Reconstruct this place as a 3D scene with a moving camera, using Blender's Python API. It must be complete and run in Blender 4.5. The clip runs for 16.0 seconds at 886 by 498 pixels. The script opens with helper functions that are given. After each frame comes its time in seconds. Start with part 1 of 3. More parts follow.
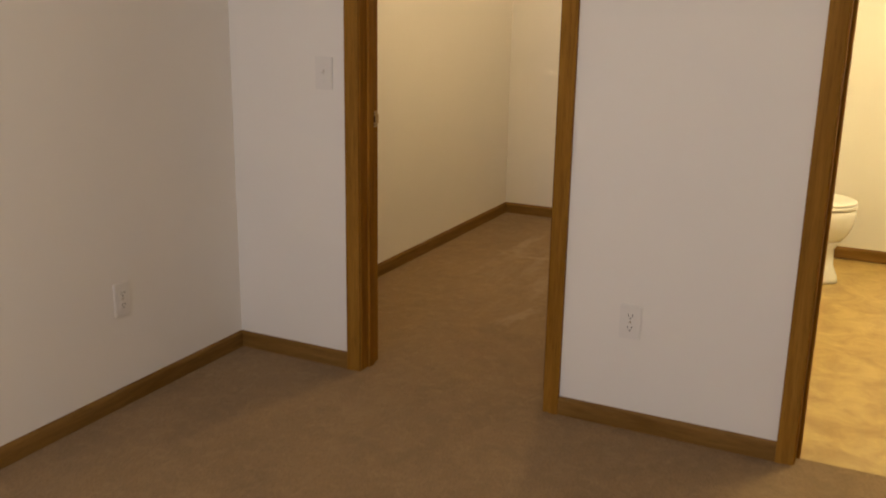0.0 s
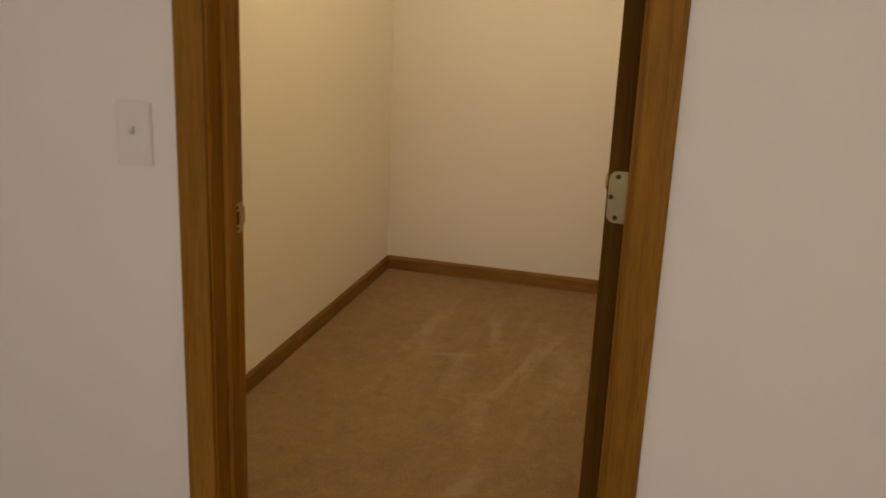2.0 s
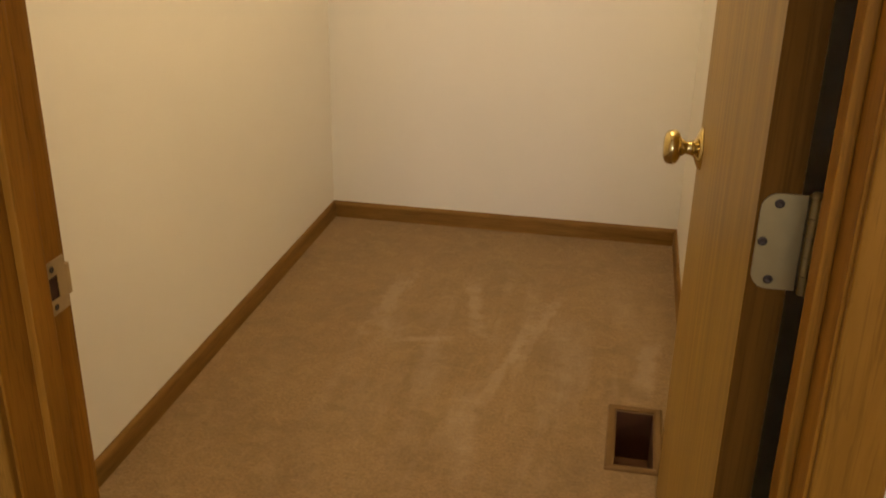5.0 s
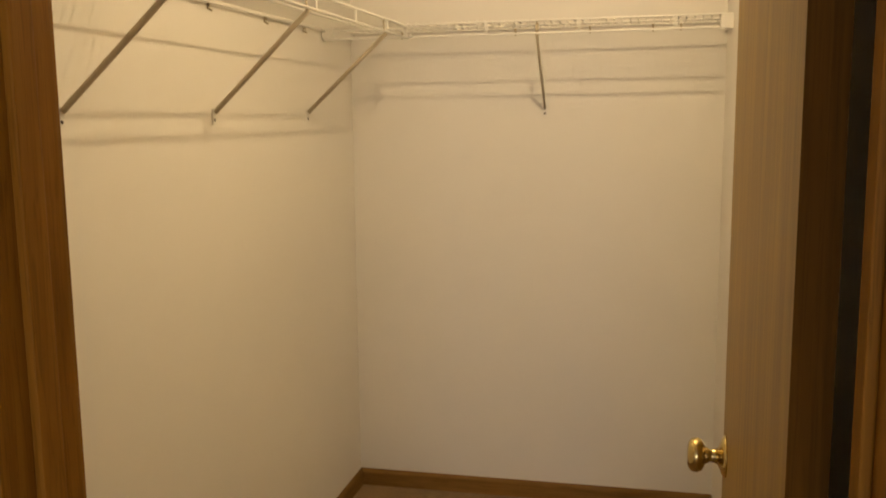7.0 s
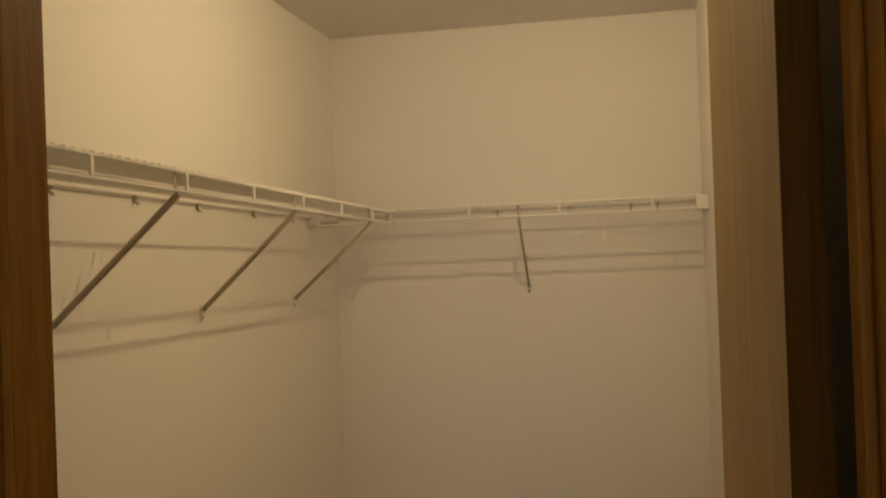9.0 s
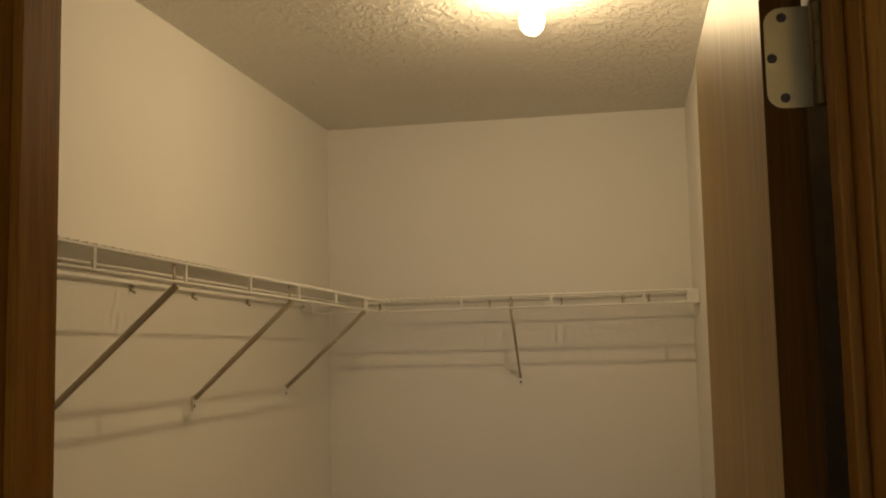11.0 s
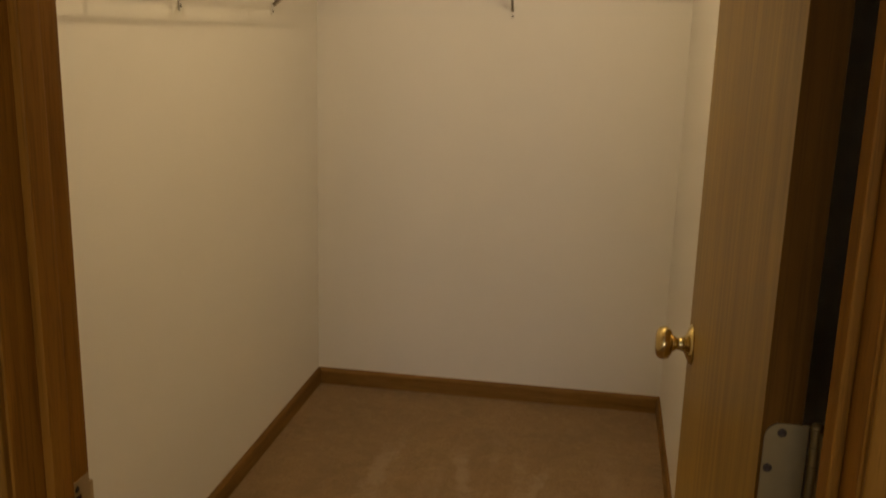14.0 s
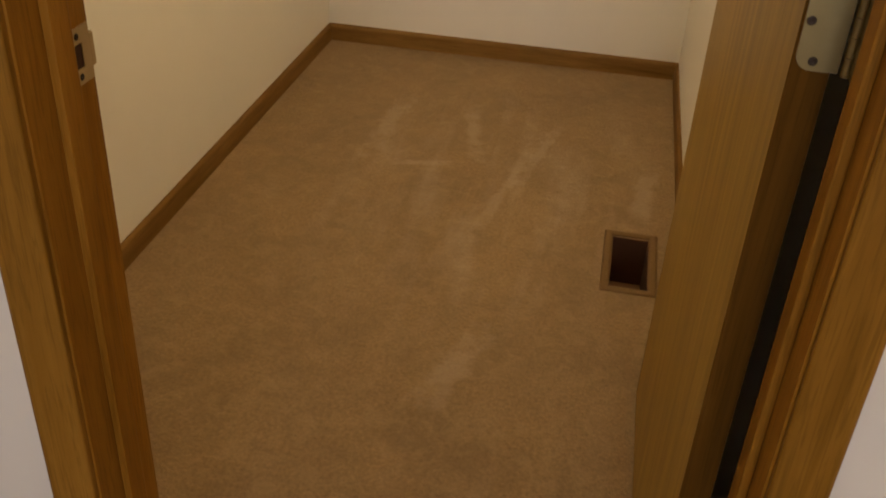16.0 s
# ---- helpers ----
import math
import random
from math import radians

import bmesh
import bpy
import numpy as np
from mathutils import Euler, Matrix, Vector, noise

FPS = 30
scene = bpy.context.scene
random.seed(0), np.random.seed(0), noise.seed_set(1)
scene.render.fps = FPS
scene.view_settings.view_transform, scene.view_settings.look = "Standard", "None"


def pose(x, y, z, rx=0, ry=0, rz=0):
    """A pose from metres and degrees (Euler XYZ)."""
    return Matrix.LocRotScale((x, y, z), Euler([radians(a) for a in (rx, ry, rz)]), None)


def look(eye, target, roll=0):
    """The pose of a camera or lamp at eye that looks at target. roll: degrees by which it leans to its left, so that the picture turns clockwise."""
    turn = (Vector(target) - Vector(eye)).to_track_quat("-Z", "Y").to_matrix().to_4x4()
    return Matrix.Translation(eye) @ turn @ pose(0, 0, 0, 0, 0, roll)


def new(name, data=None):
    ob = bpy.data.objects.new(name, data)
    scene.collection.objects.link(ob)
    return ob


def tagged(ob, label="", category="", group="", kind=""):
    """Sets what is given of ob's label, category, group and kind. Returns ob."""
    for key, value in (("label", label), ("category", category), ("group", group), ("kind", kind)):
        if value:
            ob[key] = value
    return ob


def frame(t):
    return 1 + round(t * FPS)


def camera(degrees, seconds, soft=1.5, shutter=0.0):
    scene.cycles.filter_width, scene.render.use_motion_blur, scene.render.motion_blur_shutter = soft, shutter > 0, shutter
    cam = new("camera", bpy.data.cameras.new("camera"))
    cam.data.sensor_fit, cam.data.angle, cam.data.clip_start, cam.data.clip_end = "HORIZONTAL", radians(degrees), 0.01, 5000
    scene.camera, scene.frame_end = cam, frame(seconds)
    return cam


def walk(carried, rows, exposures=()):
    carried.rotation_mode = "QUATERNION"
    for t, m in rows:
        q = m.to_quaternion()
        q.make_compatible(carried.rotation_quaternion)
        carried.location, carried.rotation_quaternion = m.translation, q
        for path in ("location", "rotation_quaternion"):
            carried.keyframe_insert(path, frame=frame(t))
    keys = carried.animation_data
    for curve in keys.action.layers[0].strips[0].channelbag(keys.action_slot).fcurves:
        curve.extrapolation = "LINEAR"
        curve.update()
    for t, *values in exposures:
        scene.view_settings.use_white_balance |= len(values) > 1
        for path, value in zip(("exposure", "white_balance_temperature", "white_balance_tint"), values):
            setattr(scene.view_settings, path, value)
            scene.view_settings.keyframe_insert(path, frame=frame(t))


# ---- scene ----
cam = camera(50.0, 16.0, soft=1.8, shutter=0.3)
PATH = [
    (0, (1.715, -2.825, 1.379), (0.867, -1.093, 0.849), 1.0),
    (0.5, (1.434, -2.448, 1.394), (0.667, -0.674, 0.88), 1.2),
    (0.6, (1.384, -2.375, 1.388), (0.628, -0.598, 0.867), 1.8),
    (1, (1.145, -2.103, 1.377), (0.483, -0.306, 0.798), 1.7),
    (1.5, (0.957, -1.763, 1.395), (0.383, 0.066, 0.822), 1.5),
    (1.8, (0.864, -1.566, 1.388), (0.333, 0.276, 0.816), 3.5),
    (2, (0.802, -1.454, 1.382), (0.32, 0.404, 0.819), 2.5),
    (2.3, (0.722, -1.305, 1.379), (0.344, 0.562, 0.77), 0.5),
    (2.5, (0.684, -1.218, 1.378), (0.349, 0.637, 0.71), -0.4),
    (2.8, (0.644, -1.08, 1.344), (0.327, 0.768, 0.65), 1.5),
    (3, (0.631, -0.992, 1.32), (0.311, 0.808, 0.51), 1.5),
    (3.2, (0.614, -0.911, 1.272), (0.325, 0.87, 0.408), 4.3),
    (5.3, (0.553, -0.676, 1.362), (0.176, 1.151, 0.642), 0.4),
    (5.5, (0.554, -0.68, 1.381), (0.159, 1.171, 0.734), 0.2),
    (6, (0.553, -0.681, 1.417), (0.139, 1.215, 0.931), -0.5),
    (6.5, (0.559, -0.669, 1.438), (0.126, 1.246, 1.056), -0.4),
    (7, (0.558, -0.686, 1.467), (0.12, 1.242, 1.164), -0.6),
    (7.4, (0.558, -0.696, 1.483), (0.116, 1.242, 1.262), -0.6),
    (7.5, (0.554, -0.693, 1.48), (0.116, 1.248, 1.277), -0.8),
    (8, (0.558, -0.696, 1.498), (0.132, 1.252, 1.349), -0.9),
    (8.5, (0.558, -0.697, 1.524), (0.139, 1.257, 1.442), -1.4),
    (9, (0.555, -0.692, 1.573), (0.15, 1.266, 1.582), -2.0),
    (9.2, (0.546, -0.696, 1.591), (0.156, 1.264, 1.676), -2.5),
    (10.2, (0.548, -0.715, 1.592), (0.172, 1.225, 1.90), -1.8),
    (11.3, (0.548, -0.714, 1.59), (0.168, 1.246, 1.705), -0.9),
    (11.5, (0.554, -0.71, 1.576), (0.173, 1.252, 1.647), -0.7),
    (12, (0.539, -0.7, 1.554), (0.171, 1.266, 1.508), -0.3),
    (12.5, (0.529, -0.7, 1.531), (0.161, 1.26, 1.385), -0.1),
    (13, (0.521, -0.708, 1.506), (0.156, 1.245, 1.282), 0.3),
    (13.5, (0.519, -0.717, 1.466), (0.164, 1.226, 1.149), 0.4),
    (14, (0.513, -0.712, 1.424), (0.19, 1.203, 0.947), 1.5),
    (14.5, (0.511, -0.71, 1.388), (0.193, 1.159, 0.754), 2.0),
    (15, (0.507, -0.71, 1.338), (0.187, 1.092, 0.531), 1.8),
    (15.3, (0.508, -0.71, 1.316), (0.196, 1.047, 0.412), 2.1),
    (15.5, (0.509, -0.709, 1.303), (0.203, 1.02, 0.346), 2.3),
    (16, (0.511, -0.711, 1.276), (0.233, 0.963, 0.218), 3.4),
]
# seconds, stops, kelvin, tint
EXPOSURES = [
    (0.0, 0.0, 6500, 10), (0.7, -0.08, 6500, 10), (1.5, -0.12, 6600, 10), (2.0, -0.19, 6850, 10), (2.5, -0.2, 7400, 10), (3.0, -0.02, 7750, 10), (3.2, 0.02, 7750, 10), (5.3, 0.38, 6500, 10), (6.0, 0.22, 6500, 10), (7.0, -0.1, 6500, 10), (9.0, -0.95, 6500, 10), (11.3, -1.30, 6500, 10), (12.5, -1.08, 6500, 10), (13.0, -0.92, 6500, 10), (14.0, -0.62, 6500, 10), (15.0, -0.27, 6500, 10), (16.0, 0.15, 6500, 10)]
walk(cam, [(t, look(eye, target, roll)) for t, eye, target, roll in PATH], EXPOSURES)

# ---- light ----
world = bpy.data.worlds.new("world")
scene.world = world
world.use_nodes = True
wn = world.node_tree.nodes
sky = wn.new("ShaderNodeTexSky")
sky.sky_type, sky.sun_disc = "NISHITA", False
sky.sun_elevation, sky.sun_rotation = radians(35), radians(250)
wn["Background"].inputs["Strength"].default_value = 0.1
world.node_tree.links.new(sky.outputs["Color"], wn["Background"].inputs["Color"])

DAY_WATTS, BULB_WATTS, BULB_GLOW, BATH_GLOW, BED_FILL_GLOW = 31.0, 23.5, 20.0, 175.0, 43.0


def area_lamp(name, m, width, height, watts, colour):
    data = bpy.data.lights.new(name, "AREA")
    data.shape, data.size, data.size_y, data.energy, data.color = "RECTANGLE", width, height, watts, colour
    lamp = new(name, data)
    lamp.matrix_world = m
    return lamp


# sky light coming in through the bedroom window, in the wall behind the walker
area_lamp("window_daylight", look((0.80, -4.26, 1.45), (0.60, 0.0, 1.10)), 0.98, 1.15, DAY_WATTS, (0.90, 0.89, 1.0))

# the closet's lit bulb
LAMP = (0.358, 1.405)
bulb_data = bpy.data.lights.new("bulb_light", "POINT")
bulb_data.energy, bulb_data.shadow_soft_size, bulb_data.color = BULB_WATTS, 0.012, (1.0, 0.745, 0.41)
new("bulb_light", bulb_data).location = (*LAMP, 2.311)

# ---- materials ----


class Nodes:
    """A small builder for node materials."""

    def __init__(self, name, roughness=0.6, metallic=0.0):
        self.mat = bpy.data.materials.new(name)
        self.mat.use_nodes = True
        self.tree = self.mat.node_tree
        self.bsdf = self.tree.nodes["Principled BSDF"]
        self.bsdf.inputs["Roughness"].default_value = roughness
        self.bsdf.inputs["Metallic"].default_value = metallic
        self.coord = self.node("ShaderNodeTexCoord")

    def node(self, kind, **values):
        n = self.tree.nodes.new(kind)
        for key, value in values.items():
            n.inputs[key.replace("_", " ")].default_value = value
        return n

    def link(self, a, b):
        self.tree.links.new(a, b)

    def place(self, scale, turn=(0, 0, 0), world_space=True):
        m = self.node("ShaderNodeMapping")
        m.inputs["Scale"].default_value = scale
        m.inputs["Rotation"].default_value = turn
        if world_space:
            g = self.node("ShaderNodeNewGeometry")
            self.link(g.outputs["Position"], m.inputs["Vector"])
        else:
            self.link(self.coord.outputs["Object"], m.inputs["Vector"])
        return m.outputs["Vector"]

    def noise(self, vector, scale, detail=3.0, rough=0.5, distortion=0.0):
        n = self.node("ShaderNodeTexNoise", Scale=scale, Detail=detail, Roughness=rough, Distortion=distortion)
        self.link(vector, n.inputs["Vector"])
        return n.outputs["Fac"]

    def ramp(self, fac, stops):
        r = self.node("ShaderNodeValToRGB")
        while len(r.color_ramp.elements) < len(stops):
            r.color_ramp.elements.new(0.5)
        for e, (at, c) in zip(r.color_ramp.elements, stops):
            e.position, e.color = at, (*c, 1) if len(c) == 3 else c
        self.link(fac, r.inputs["Fac"])
        return r.outputs["Color"]

    def mix(self, fac, a, b, blend="MIX"):
        m = self.tree.nodes.new("ShaderNodeMix")
        m.data_type, m.blend_type = "RGBA", blend
        for socket, value in ((m.inputs[0], fac), (m.inputs[6], a), (m.inputs[7], b)):
            if isinstance(value, (int, float)):
                socket.default_value = value
            elif isinstance(value, tuple):
                socket.default_value = (*value, 1)
            else:
                self.link(value, socket)
        return m.outputs[2]

    def math(self, op, a, b=0.0):
        m = self.tree.nodes.new("ShaderNodeMath")
        m.operation = op
        for socket, value in ((m.inputs[0], a), (m.inputs[1], b)):
            if isinstance(value, (int, float)):
                socket.default_value = value
            else:
                self.link(value, socket)
        return m.outputs[0]

    def colour(self, c):
        if isinstance(c, tuple):
            self.bsdf.inputs["Base Color"].default_value = (*c, 1)
        else:
            self.link(c, self.bsdf.inputs["Base Color"])
        return self

    def bump(self, height, strength, distance):
        b = self.node("ShaderNodeBump", Strength=strength, Distance=distance)
        self.link(height, b.inputs["Height"])
        self.link(b.outputs["Normal"], self.bsdf.inputs["Normal"])
        return self

    def rough(self, fac, low, high):
        m = self.node("ShaderNodeMapRange")
        m.inputs["To Min"].default_value, m.inputs["To Max"].default_value = low, high
        self.link(fac, m.inputs["Value"])
        self.link(m.outputs["Result"], self.bsdf.inputs["Roughness"])
        return self


def wall_paint(name, colour, scuffs=0.05):
    """Rolled matt paint: fine orange peel, faint uneven patches and a few scuffs."""
    n = Nodes(name, 0.75)
    v = n.place((1, 1, 1))
    broad = n.noise(v, 1.7, 3, 0.55)
    fine = n.noise(v, 38, 2, 0.5)
    dark = tuple(c * (1 - scuffs) for c in colour)
    tone = n.mix(n.math("MULTIPLY", broad, 1.0), colour, dark)
    tone = n.mix(n.math("MULTIPLY", fine, 0.10), tone, tuple(c * 0.9 for c in colour))
    n.colour(tone).bump(n.noise(v, 210, 2, 0.6), 0.12, 0.0015)
    return n.mat


def ceiling_paint():
    """Knock-down plaster: flat raised islands over fine grain."""
    n = Nodes("knockdown_ceiling_paint", 0.45)
    v = n.place((1, 1, 1))
    islands = n.ramp(n.noise(v, 34, 4, 0.6, 0.6), [(0.46, (0, 0, 0)), (0.56, (1, 1, 1))])
    tone = n.mix(n.noise(v, 2.0, 3), (0.82, 0.785, 0.72), (0.75, 0.715, 0.65))
    n.colour(tone).bump(n.mix(0.25, islands, n.noise(v, 160, 2)), 0.9, 0.004)
    return n.mat


def oak(name, light, dark, along="Z", stretch=17.0, gloss=(0.42, 0.58), sheen=0.09, flecks=11):
    """Stained oak: long grain bands, cathedral figure, open pores and a satin varnish."""
    n = Nodes(name, 0.4)
    n.bsdf.inputs["Specular IOR Level"].default_value = sheen
    short = (stretch, stretch, 1.2)
    scale = {"X": (1.2, stretch, stretch), "Y": (stretch, 1.2, stretch), "Z": short}[along]
    v = n.place(scale)
    info = n.node("ShaderNodeObjectInfo")
    shift = n.node("ShaderNodeVectorMath")
    shift.operation = "ADD"
    n.link(v, shift.inputs[0])
    n.link(n.math("MULTIPLY", info.outputs["Random"], 37.0), shift.inputs[1])
    v = shift.outputs[0]
    figure = n.noise(v, 1.1, 5, 0.62, 1.2)
    wave = n.node("ShaderNodeTexWave", Scale=1.1, Distortion=7.0, Detail=3.0, Detail_Scale=0.8)
    wave.bands_direction = "DIAGONAL"
    n.link(v, wave.inputs["Vector"])
    fine = {"X": (flecks, 260, 260), "Y": (260, flecks, 260), "Z": (260, 260, flecks)}[along]
    pores = n.noise(n.place(fine), 1.0, 3, 0.6, 0.9)
    tone = n.mix(n.ramp(figure, [(0.32, (0, 0, 0)), (0.68, (1, 1, 1))]), dark, light)
    tone = n.mix(n.math("MULTIPLY", wave.outputs["Fac"], 0.12), tone, tuple(c * 0.62 for c in dark))
    streak = n.ramp(pores, [(0.51, (0, 0, 0)), (0.63, (1, 1, 1))])
    tone = n.mix(n.math("MULTIPLY", streak, 0.33), tone, tuple(c * 0.45 for c in dark))
    n.colour(tone).bump(streak, -0.10, 0.0005).rough(figure, *gloss)
    return n.mat


def carpet():
    """Cut-pile carpet: tufts, mottled pile, and broad strokes where the pile was brushed the other way."""
    n = Nodes("tan_carpet", 0.95)
    v = n.place((1, 1, 1))
    tuft = n.node("ShaderNodeTexVoronoi", Scale=190.0)
    n.link(v, tuft.inputs["Vector"])
    mottle = n.noise(v, 120, 4, 0.7)
    patch = n.noise(v, 5.0, 5, 0.62, 0.7)
    cloud = n.noise(v, 19, 5, 0.7, 0.8)
    wear = n.noise(v, 0.9, 2, 0.5)
    tone = n.mix(n.ramp(mottle, [(0.30, (0, 0, 0)), (0.70, (1, 1, 1))]), (0.168, 0.100, 0.036), (0.320, 0.200, 0.085))
    tone = n.mix(n.math("MULTIPLY", n.ramp(patch, [(0.40, (0, 0, 0)), (0.64, (1, 1, 1))]), 0.42), tone, (0.150, 0.092, 0.036))
    tone = n.mix(n.math("MULTIPLY", n.ramp(cloud, [(0.48, (0, 0, 0)), (0.66, (1, 1, 1))]), 0.42), tone, (0.34, 0.228, 0.102))
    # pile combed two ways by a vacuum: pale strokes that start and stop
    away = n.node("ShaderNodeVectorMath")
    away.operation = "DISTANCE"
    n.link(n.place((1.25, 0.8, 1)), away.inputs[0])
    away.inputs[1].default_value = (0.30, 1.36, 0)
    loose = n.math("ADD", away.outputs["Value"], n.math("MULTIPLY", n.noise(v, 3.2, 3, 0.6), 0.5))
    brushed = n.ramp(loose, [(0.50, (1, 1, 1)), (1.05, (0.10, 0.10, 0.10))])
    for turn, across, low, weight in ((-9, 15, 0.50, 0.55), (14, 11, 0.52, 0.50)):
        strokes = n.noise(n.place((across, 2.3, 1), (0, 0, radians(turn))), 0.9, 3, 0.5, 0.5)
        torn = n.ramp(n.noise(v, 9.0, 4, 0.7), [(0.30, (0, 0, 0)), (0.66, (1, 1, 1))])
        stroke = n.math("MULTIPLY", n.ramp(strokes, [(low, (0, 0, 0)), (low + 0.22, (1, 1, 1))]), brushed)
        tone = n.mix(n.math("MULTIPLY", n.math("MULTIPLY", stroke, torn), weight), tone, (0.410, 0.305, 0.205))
    # single strokes of the vacuum's head in the closet: x, y from and to, half width
    ragged = n.math("MULTIPLY", n.math("SUBTRACT", n.noise(v, 16, 4, 0.7), 0.5), 2.4)
    for x0, y0, x1, y1, half in ((0.34, 2.06, 0.234, 1.36, 0.022), (0.40, 2.16, 0.31, 1.70, 0.022), (-0.13, 2.24, -0.15, 1.75, 0.038), (0.09, 2.23, 0.18, 1.80, 0.030),
                                 (-0.08, 1.745, 0.14, 1.79, 0.022), (0.66, 1.55, 0.69, 1.95, 0.034), (0.25, 0.72, 0.33, 1.00, 0.040)):
        long, turn = math.hypot(x1 - x0, y1 - y0) / 2, math.atan2(y1 - y0, x1 - x0)
        shift = n.node("ShaderNodeVectorMath")
        shift.operation = "SUBTRACT"
        n.link(v, shift.inputs[0])
        shift.inputs[1].default_value = ((x0 + x1) / 2, (y0 + y1) / 2, 0)
        spin = n.node("ShaderNodeVectorRotate", Angle=-turn)
        n.link(shift.outputs[0], spin.inputs["Vector"])
        axes = n.node("ShaderNodeSeparateXYZ")
        n.link(spin.outputs["Vector"], axes.inputs[0])
        u = n.math("MULTIPLY", n.math("ABSOLUTE", axes.outputs["X"]), 1 / long)
        w = n.math("MULTIPLY", n.math("ABSOLUTE", axes.outputs["Y"]), 1 / half)
        reach = n.math("ADD", n.math("MAXIMUM", u, w), ragged)
        tone = n.mix(n.math("MULTIPLY", n.ramp(reach, [(0.35, (1, 1, 1)), (1.0, (0, 0, 0))]), 0.42), tone, (0.410, 0.305, 0.205))
    tone = n.mix(n.math("MULTIPLY", wear, 0.15), tone, (0.150, 0.092, 0.036))
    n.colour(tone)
    height = n.math("ADD", n.math("MULTIPLY", tuft.outputs["Distance"], -0.6), n.math("MULTIPLY", mottle, 1.2))
    n.bump(height, 0.4, 0.005)
    n.bsdf.inputs["Sheen Weight"].default_value = 0.08
    n.bsdf.inputs["Sheen Roughness"].default_value = 0.6
    return n.mat


def vinyl():
    """Mottled golden sheet vinyl of the bathroom."""
    n = Nodes("golden_sheet_vinyl", 0.38)
    v = n.place((1, 1, 1))
    a = n.noise(v, 7, 5, 0.65, 0.8)
    b = n.noise(v, 40, 3, 0.6)
    tone = n.mix(n.ramp(a, [(0.35, (0, 0, 0)), (0.65, (1, 1, 1))]), (0.36, 0.225, 0.06), (0.55, 0.39, 0.13))
    tone = n.mix(n.math("MULTIPLY", b, 0.35), tone, (0.26, 0.16, 0.06))
    n.colour(tone).bump(b, 0.1, 0.001)
    return n.mat


def plain(name, colour, roughness=0.5, metallic=0.0, grain=60.0, vary=0.12, bump=0.05):
    n = Nodes(name, roughness, metallic)
    v = n.place((1, 1, 1))
    f = n.noise(v, grain, 4, 0.6)
    tone = n.mix(f, colour, tuple(c * (1 - vary) for c in colour))
    n.colour(tone).rough(n.noise(v, grain * 0.4, 3), max(0.05, roughness - 0.06), roughness + 0.06)
    n.bump(f, bump, 0.0006)
    return n.mat


def glow(name, colour, strength):
    n = Nodes(name, 0.4)
    n.colour((0.9, 0.88, 0.82))
    n.bsdf.inputs["Emission Color"].default_value = (*colour, 1)
    n.bsdf.inputs["Emission Strength"].default_value = strength
    return n.mat


def pane_glass():
    n = Nodes("window_glass", 0.03)
    n.colour((0.97, 0.98, 0.98))
    n.bsdf.inputs["Transmission Weight"].default_value = 1.0
    n.bsdf.inputs["IOR"].default_value = 1.45
    return n.mat


WALL = wall_paint("off_white_wall_paint", (0.83, 0.80, 0.745))
CEILING = ceiling_paint()
CARPET = carpet()
VINYL = vinyl()
OAK_Z = oak("golden_oak_upright", (0.346, 0.170, 0.025), (0.222, 0.102, 0.011))
OAK_X = oak("golden_oak_along_x", (0.346, 0.170, 0.025), (0.222, 0.102, 0.011), "X")
OAK_Y = oak("golden_oak_along_y", (0.346, 0.170, 0.025), (0.222, 0.102, 0.011), "Y")
JAMB_Z = oak("red_brown_oak_upright", (0.362, 0.166, 0.020), (0.236, 0.100, 0.009))
BASE_X = oak("brown_oak_baseboard_along_x", (0.268, 0.147, 0.040), (0.164, 0.083, 0.017), "X")
BASE_Y = oak("brown_oak_baseboard_along_y", (0.268, 0.147, 0.040), (0.164, 0.083, 0.017), "Y")
DOOR_OAK = oak("pale_oak_veneer", (0.415, 0.264, 0.060), (0.250, 0.146, 0.025), "Z", 26.0, (0.36, 0.48), 0.09, 5)
# the door's hinge edge: oak darkened to carry the shade lying on it
DOOR_EDGE = oak("shaded_door_edge", (0.125, 0.058, 0.009), (0.082, 0.036, 0.004), "Z", 30.0, (0.6, 0.75), 0.04, 5)
BRASS = plain("polished_brass", (0.70, 0.55, 0.23), 0.16, 1.0, 90, 0.2, 0.02)
STEEL = plain("satin_nickel_plated_steel", (0.31, 0.245, 0.112), 0.46, 0.95, 70, 0.2, 0.06)
STRIKE = plain("worn_brass_strike", (0.50, 0.36, 0.17), 0.45, 0.25, 90, 0.25, 0.05)
BORE = plain("dark_bored_wood", (0.055, 0.016, 0.006), 0.8, 0.0, 80, 0.3)
SCREW = plain("dark_screw_head", (0.07, 0.05, 0.035), 0.45, 0.7, 200, 0.3)
WIRE = plain("white_vinyl_coated_wire", (0.80, 0.78, 0.73), 0.42, 0.0, 60, 0.06, 0.02)
STRUT = plain("grey_coated_steel_strut", (0.46, 0.39, 0.28), 0.45, 0.1, 60, 0.12, 0.03)
PLASTIC = plain("white_plastic", (0.77, 0.745, 0.70), 0.4, 0.0, 80, 0.05, 0.02)
SLOT = plain("dark_slot", (0.03, 0.028, 0.025), 0.6, 0.0, 80, 0.2)
CERAMIC = plain("white_glazed_ceramic", (0.80, 0.79, 0.75), 0.12, 0.0, 20, 0.04, 0.01)
VENT_BROWN = plain("brown_painted_metal", (0.150, 0.078, 0.014), 0.7, 0.0, 60, 0.2, 0.05)
DUCT = plain("rusty_brown_duct", (0.13, 0.048, 0.012), 0.7, 0.0, 30, 0.4, 0.1)
GLASS = pane_glass()
